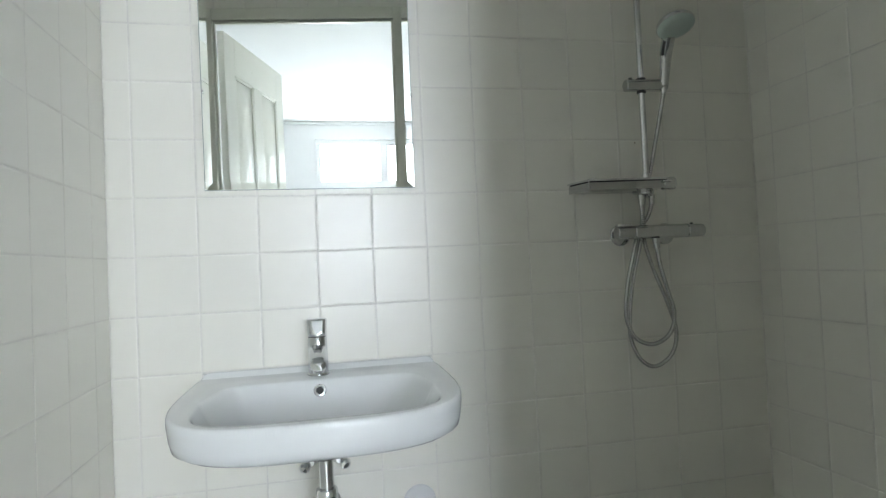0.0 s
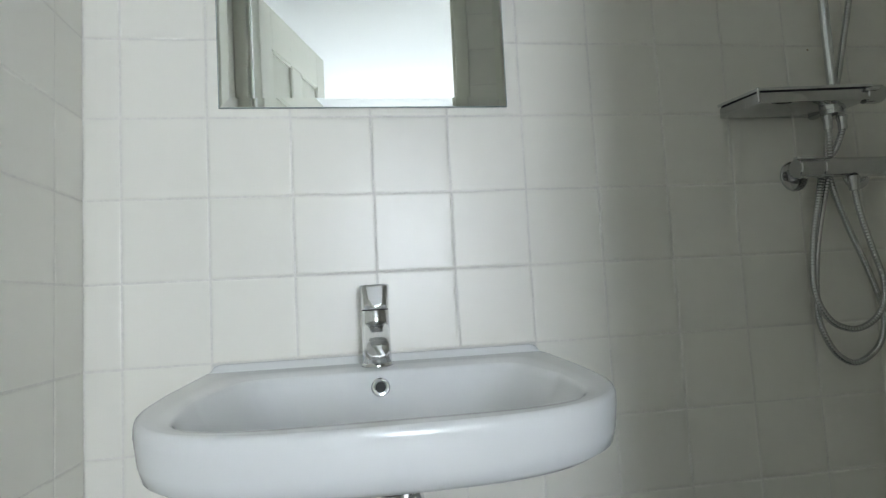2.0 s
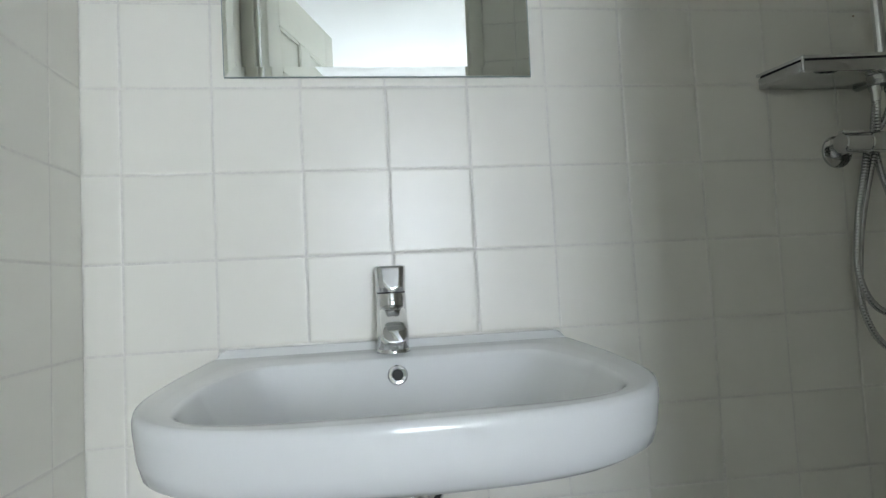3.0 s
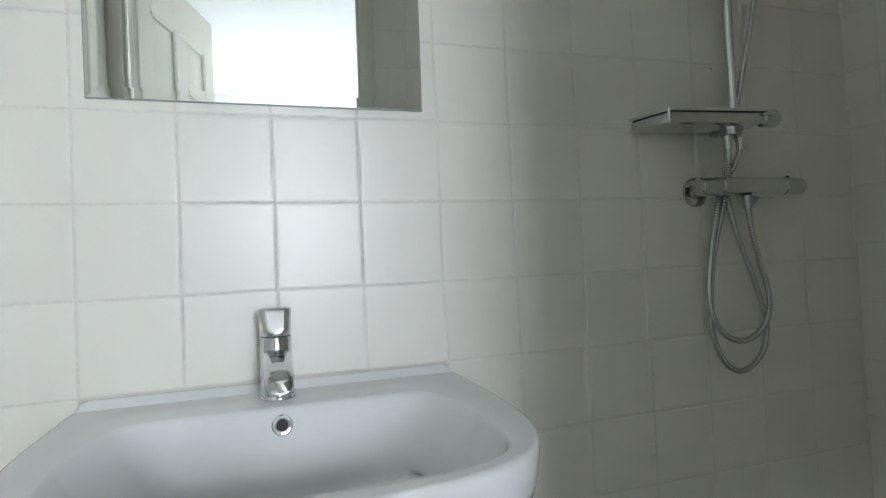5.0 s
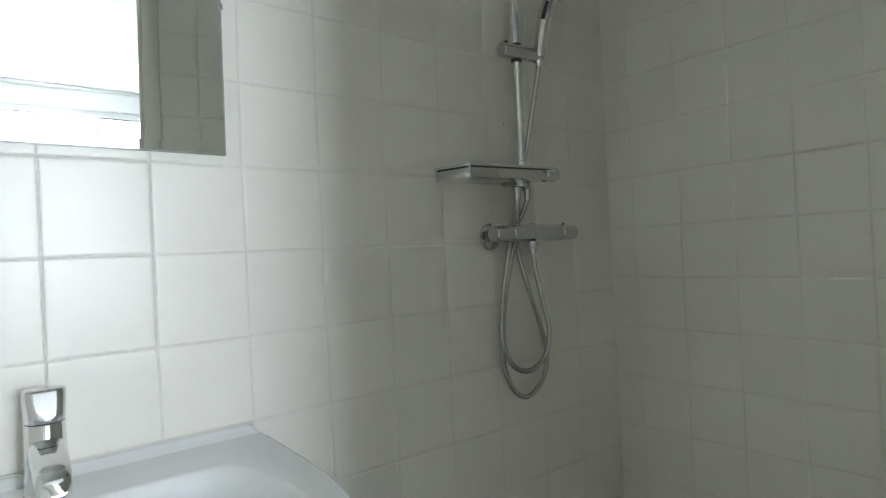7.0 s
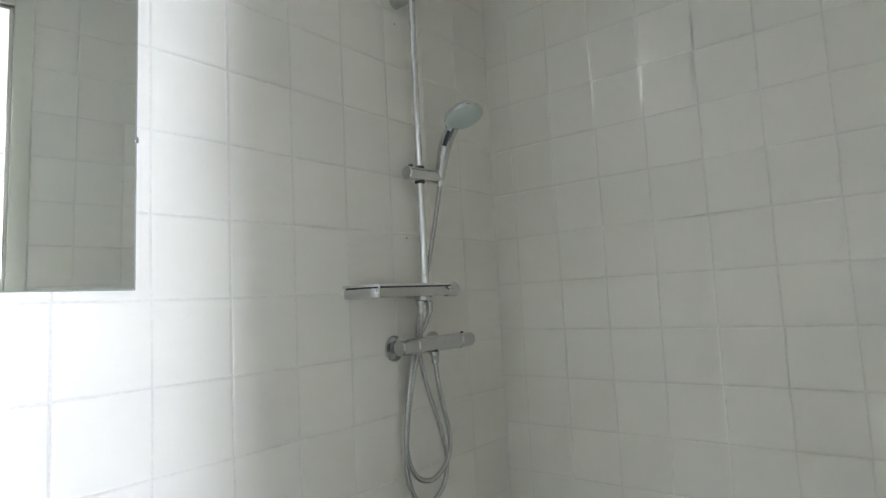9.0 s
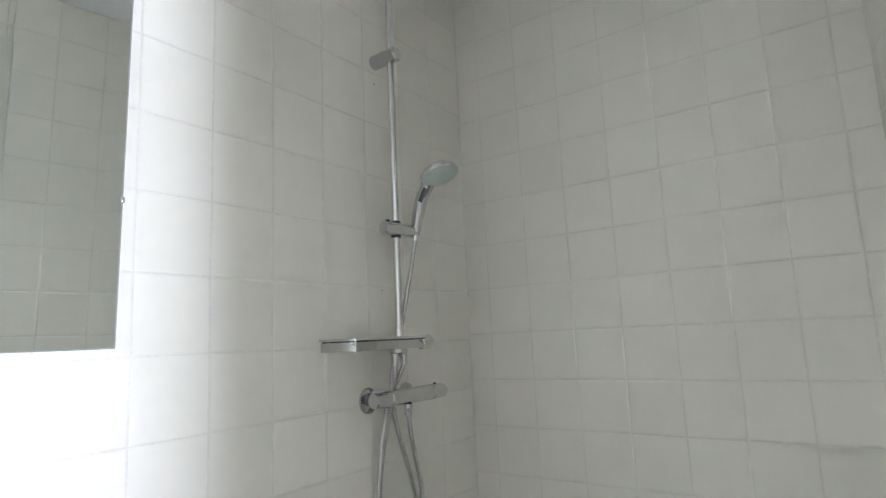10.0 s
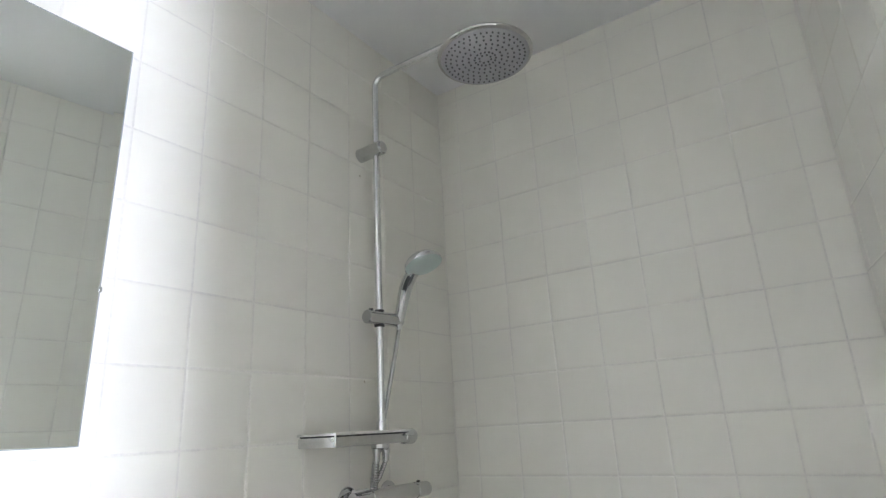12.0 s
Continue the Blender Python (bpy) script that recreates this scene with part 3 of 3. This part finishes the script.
cpart("spray_plate", lathe([(0, -0.0030), (0.112, -0.0030), (0.116, -0.0015), (0.117, 0.001), (0, 0.001)], 64, head_m), GREYFACE, rose, "grey spray plate with rows of nozzles")
noz = bmesh.new()
for r, n, ph in ((0.016, 8, 0), (0.028, 16, 0.1), (0.044, 18, 0.2), (0.060, 24, 0.05), (0.076, 26, 0.0), (0.091, 32, 0.1), (0.104, 44, 0.0)):
    for k in range(n):
        t = 2 * math.pi * k / n + ph
        bmesh.ops.create_cone(noz, cap_ends=True, segments=6, radius1=0.0021, radius2=0.0028, depth=0.003,
                              matrix=head_m @ Matrix.Translation((r * math.cos(t), r * math.sin(t), -0.0042)))
noz_ob = cpart("nozzles", noz, NOZZLE, rose, "small dark rubber nozzles", smooth=False)
noz_ob["kind"] = "stuff"
# upper wall bracket
bracket = cpart("wall_bracket", rod((RX - 0.006, -0.0005, 2.136), (RX - 0.001, -0.086, 2.141), 0.0205, 0.003, 32), DULL, label="round chrome wall bracket")
cpart("bracket_cap", rod((RX - 0.001, -0.086, 2.141), (RX - 0.001, -0.0885, 2.141), 0.0165, 0.001, 32), CHROME, bracket)

# shelf with the diverter body under it
SH0, SH1 = 1.332, 1.363
shelf_pts = [(0.738, -0.006), (0.757, -0.104), (0.985, -0.128), (0.985, -0.006)]
shelf = cpart("shelf", prism(shelf_pts, SH0, SH1 - 0.0088, 0.0025), DULL, label="wide chrome soap shelf")
cpart("shelf_top", prism([(0.735, -0.004), (0.755, -0.1065), (0.988, -0.131), (0.988, -0.004)], SH1 - 0.0065, SH1, 0.002), CHROME, shelf)
# near-black filler that puts the shade under the shelf top into colour
cpart("shadow_gap", prism([(0.742, -0.008), (0.760, -0.100), (0.98, -0.124), (0.98, -0.008)], SH1 - 0.010, SH1 - 0.006), RUBBER_AND_GAP, shelf, smooth=False)
cpart("corner_cap", rod((0.7575, -0.103, SH0 + 0.002), (0.7575, -0.103, SH1 + 0.0008), 0.0030, 0.001, 16), DULL, shelf)
knob = cpart("diverter_knob", lathe([(0, 0), (0.0165, 0), (0.0185, 0.002), (0.0185, 0.034), (0.0165, 0.038), (0, 0.038)], 14, along((0.980, -0.112, 1.346), (1.08, -0.125, 1.346))), DULL, label="faceted chrome diverter knob")
cpart("knob_lever", rod((0.972, -0.128, 1.351), (0.995, -0.137, 1.351), 0.0032, 0.001, 10), CHROME, knob)
cpart("diverter_body", lathe([(0, 0), (0.018, 0), (0.0235, 0.006), (0.0235, 0.026), (0, 0.026)], 28, Matrix.Translation((0.960, -0.058, 1.316))), DULL)
cpart("shelf_bracket", rod((0.960, -0.0005, 1.345), (0.960, -0.05, 1.345), 0.017, 0.002, 28), DULL)
for x in (0.943, 0.977):
    cpart("hose_connector", lathe([(0, 0), (0.0075, 0), (0.0085, 0.004), (0.0085, 0.018), (0.0105, 0.022), (0.0105, 0.030), (0, 0.030)], 16, Matrix.Translation((x, -0.060, 1.290))), DULL)

# slider with the hand shower
slider = cpart("slider", lathe([(0, 0), (0.0155, 0), (0.018, 0.0025), (0.018, 0.131), (0.0155, 0.1335), (0, 0.1335)], 28, along((0.908, -0.064, 1.645), (1.06, -0.067, 1.649))), DULL, label="chrome sliding hand shower holder")
cpart("slider_button", rod((0.926, -0.064, 1.661), (0.926, -0.064, 1.668), 0.006, 0.001, 16), RUBBER_AND_GAP, slider)
cpart("slider_sleeve", rod((RX, RY, 1.624), (RX, RY, 1.669), 0.0135, 0.001, 20), RUBBER_AND_GAP, slider)
hx = 1.028
grip = curve_points([(hx, -0.076, 1.644), (hx, -0.081, 1.668), (hx - 0.004, -0.094, 1.70), (hx - 0.010, -0.112, 1.735), (hx - 0.017, -0.142, 1.770)], 0.006)
hand_shower = thing("hand_shower", "chrome hand shower with a pale mint spray face in its holder", "hand shower", at=(hx, -0.076, 1.644))
ih = hand_shower.matrix_basis.inverted()


def hpart(name, bm, mat, parent=None, label="", smooth=True, angle=40):
    bm.transform(ih)
    return part(name, bm, mat, parent or hand_shower, label, smooth, angle)


handle = hpart("handle", sweep(grip, lambda i: 0.0132 + 0.005 * min(1, i / 16), 16), DULL)
hpart("grip_inlay", sweep([p + Vector((-0.0125, -0.008, 0.0)) for p in grip[14:22]], 0.0068, 12), RUBBER_AND_GAP, handle, "dark grip inlay")
face_n = Vector((-0.02, -0.36, -0.93)).normalized()
fm = along(Vector((1.006, -0.180, 1.782)), Vector((1.006, -0.180, 1.782)) + face_n)
hpart("head_shell", lathe([(0, -0.026), (0.022, -0.0255), (0.040, -0.019), (0.0505, -0.008), (0.053, 0.0), (0.052, 0.004), (0, 0.004)], 40, fm), CHROME)
hpart("spray_face", lathe([(0.0, 0.0115), (0.033, 0.011), (0.044, 0.009), (0.0502, 0.0048), (0.0515, 0.0), (0, 0.0)], 40, fm), MINT, label="pale mint plastic spray face")
hpart("hose_cone", lathe([(0, 0), (0.0075, 0), (0.009, 0.012), (0.0095, 0.026), (0, 0.026)], 16, Matrix.Translation((hx, -0.073, 1.621))), CHROME)


def ribbed(points, r=0.0066):
    line = curve_points(points, 0.0016)
    return sweep(line, lambda i: r * (0.80, 0.97, 1.02, 0.97)[i % 4], 10)


hose_b = thing("shower_hose", "ribbed chrome hose of the hand shower hanging in a loop", "shower hose", "hoses of the shower", at=(0.97, -0.03, 0.80))
bm = ribbed([(hx, -0.073, 1.624), (1.0135, -0.068, 1.55), (1.000, -0.061, 1.48), (0.985, -0.052, 1.40), (0.972, -0.040, 1.34), (0.963, -0.034, 1.28), (0.960, -0.030, 1.23), (0.968, -0.028, 1.17),
             (0.995, -0.026, 1.09), (1.035, -0.025, 0.99), (1.058, -0.025, 0.905), (1.040, -0.025, 0.84), (0.985, -0.025, 0.806), (0.938, -0.025, 0.826), (0.908, -0.025, 0.885), (0.905, -0.025, 0.95),
             (0.918, -0.026, 1.05), (0.942, -0.030, 1.15), (0.956, -0.040, 1.22), (0.947, -0.055, 1.268), (0.943, -0.060, 1.292)])
bm.transform(hose_b.matrix_basis.inverted())
part("hose", bm, HOSE, hose_b, angle=80)
hose_a = thing("shower_hose", "ribbed chrome hose looping from the thermostat up to the shelf", "shower hose", "hoses of the shower", at=(0.95, -0.06, 0.87))
bm = ribbed([(0.982, -0.066, 1.165), (0.990, -0.066, 1.11), (1.010, -0.064, 1.04), (1.030, -0.062, 0.97), (1.020, -0.060, 0.915), (0.985, -0.058, 0.885), (0.944, -0.056, 0.879), (0.902, -0.053, 0.903),
             (0.880, -0.050, 0.965), (0.893, -0.046, 1.06), (0.922, -0.038, 1.15), (0.945, -0.034, 1.215), (0.970, -0.045, 1.255), (0.977, -0.060, 1.292)])
bm.transform(hose_a.matrix_basis.inverted())
part("hose", bm, HOSE, hose_a, angle=80)

# ---------------------------------------------------------------- thermostat
TH = (0.905, -0.062, 1.210)
thermo = thing("shower_thermostat", "chrome bar thermostat valve with round wall roses in the shower", "thermostat", at=TH)
it = thermo.matrix_basis.inverted()


def tpart(name, bm, mat, parent=None, label="", smooth=True, angle=40):
    bm.transform(it)
    return part(name, bm, mat, parent or thermo, label, smooth, angle)


def bar(x0, x1, r0, r1, n=32):
    return rod((x0, -0.062, 1.210), (x1, -0.062, 1.210), r0, 0.002, n, r1)


tpart("body", bar(0.910, 1.084, 0.0205, 0.0205), DULL)
left_knob = tpart("volume_knob", bar(0.856, 0.9095, 0.0195, 0.0205), DULL)
tpart("knob_fin", box((0.860, -0.066, 1.222), (0.907, -0.052, 1.2345), 0.003), CHROME, left_knob)
right_knob = tpart("temperature_knob", bar(1.0845, 1.141, 0.0208, 0.0185), DULL)
tpart("knob_button", rod((1.104, -0.062, 1.2285), (1.104, -0.062, 1.2335), 0.0045, 0.001, 14), RUBBER_AND_GAP, right_knob)
tpart("knob_ring", bar(1.0825, 1.0855, 0.0208, 0.0208), DULL)
for x in (0.900, 1.050):
    rose_ob = tpart("wall_rose", lathe([(0, 0), (0.031, 0), (0.033, 0.002), (0.032, 0.006), (0.029, 0.008), (0.018, 0.009), (0, 0.009)], 40, along((x, -0.0005, 1.205), (x, -1, 1.205))), DULL)
    tpart("union_nut", rod((x, -0.008, 1.2075), (x, -0.046, 1.2095), 0.0165, 0.001, 6), DULL, rose_ob)
tpart("hose_outlet", lathe([(0, 0), (0.0085, 0), (0.0095, 0.003), (0.0095, 0.016), (0.0115, 0.019), (0.0115, 0.030), (0, 0.030)], 18, Matrix.Translation((0.982, -0.066, 1.160))), DULL)

# ---------------------------------------------------------------- specks in the joints
for x, z, r in ((0.958, 2.075, 0.0028), (0.968, 1.488, 0.0024)):
    sp = thing("wall_plug", "small brown filled screw hole in the tiles", "screw hole", "filled holes in the wall", at=(x, 0, z))
    part("filler", lathe([(0, 0), (r, 0), (r, 0.0006), (r * 0.5, 0.0012), (0, 0.0013)], 12, along((0, -0.0002, 0), (0, -1, 0))), SPECK, sp)

# ---------------------------------------------------------------- tiles, one object each
JOINT = 0.0027
tile_mesh = {}


def tile_data(w, h):
    key = (round(w, 4), round(h, 4))
    if key in tile_mesh:
        return tile_mesh[key]
    verts, faces = [], []
    for inset, y in ((0.0, 0.0), (0.0, -0.0032), (0.0007, -0.0044), (0.0022, -0.0049), (0.0050, -0.0051)):
        a, b = w / 2 - inset, h / 2 - inset
        verts += [(-a, y, -b), (a, y, -b), (a, y, b), (-a, y, b)]
    for r in range(4):
        for k in range(4):
            j = (k + 1) % 4
            faces.append((4 * r + k, 4 * r + j, 4 * r + 4 + j, 4 * r + 4 + k))
    faces += [(16, 17, 18, 19)]
    me = bpy.data.meshes.new("tile")
    me.from_pydata(verts, [], faces)
    me.materials.append(TILE)
    tile_mesh[key] = me
    return me


def spans(lo, hi, start, pitch):
    """Edges of the courses between lo and hi, with a joint at start."""
    k = math.ceil((lo - start) / pitch - 1e-6)
    cuts = [lo]
    while start + k * pitch < hi - 0.03:
        if start + k * pitch > lo + 0.012:
            cuts.append(start + k * pitch)
        k += 1
    return list(zip(cuts, cuts[1:] + [hi]))


tilt_rng = random.Random(7)


def lay(parent, m, u_range, z_range, u_start, z_start, pitch_u, pitch_z):
    """Tiles over a stretch of wall; m turns local (u, -out, z) into the room."""
    for u0, u1 in spans(*u_range, u_start, pitch_u):
        for z0, z1 in spans(*z_range, z_start, pitch_z):
            ob = new("tile", tile_data(u1 - u0 - JOINT, z1 - z0 - JOINT))
            r = tilt_rng.uniform
            local = Matrix.Translation(((u0 + u1) / 2, BED + r(-0.0003, 0.0003), (z0 + z1) / 2)) @ Euler((radians(r(-0.2, 0.2)), radians(r(-0.15, 0.15)), radians(r(-0.2, 0.2)))).to_matrix().to_4x4()
            ob.matrix_basis = parent.matrix_basis.inverted() @ m @ local
            ob.parent = parent


lay(wall_n, Matrix.Identity(4), (XW, XE), (0.0, CEIL), 0.0, ROW0, PITCH, PITCH)
lay(wall_e, Matrix.Translation((XE, 0, 0)) @ Matrix.Rotation(radians(-90), 4, "Z"), (0.0, 1.14), (0.0, CEIL), 0.363, 1.360, 0.1408, 0.1418)
lay(wall_w, Matrix.Translation((XW, 0, 0)) @ Matrix.Rotation(radians(90), 4, "Z"), (-1.42, 0.0), (0.0, CEIL), WEST_U, ROW0, PITCH, PITCH)
SM = TURN @ Matrix.Rotation(radians(180), 4, "Z")
lay(wall_s, SM, (0.0, -(SE + W)), (0.0, CEIL), -south_s(0.597), ROW0, PITCH, PITCH)
lay(wall_s, SM, (-(SE + W), -(SW - W)), (DOOR_TOP + W, CEIL), -south_s(0.597), ROW0, PITCH, PITCH)
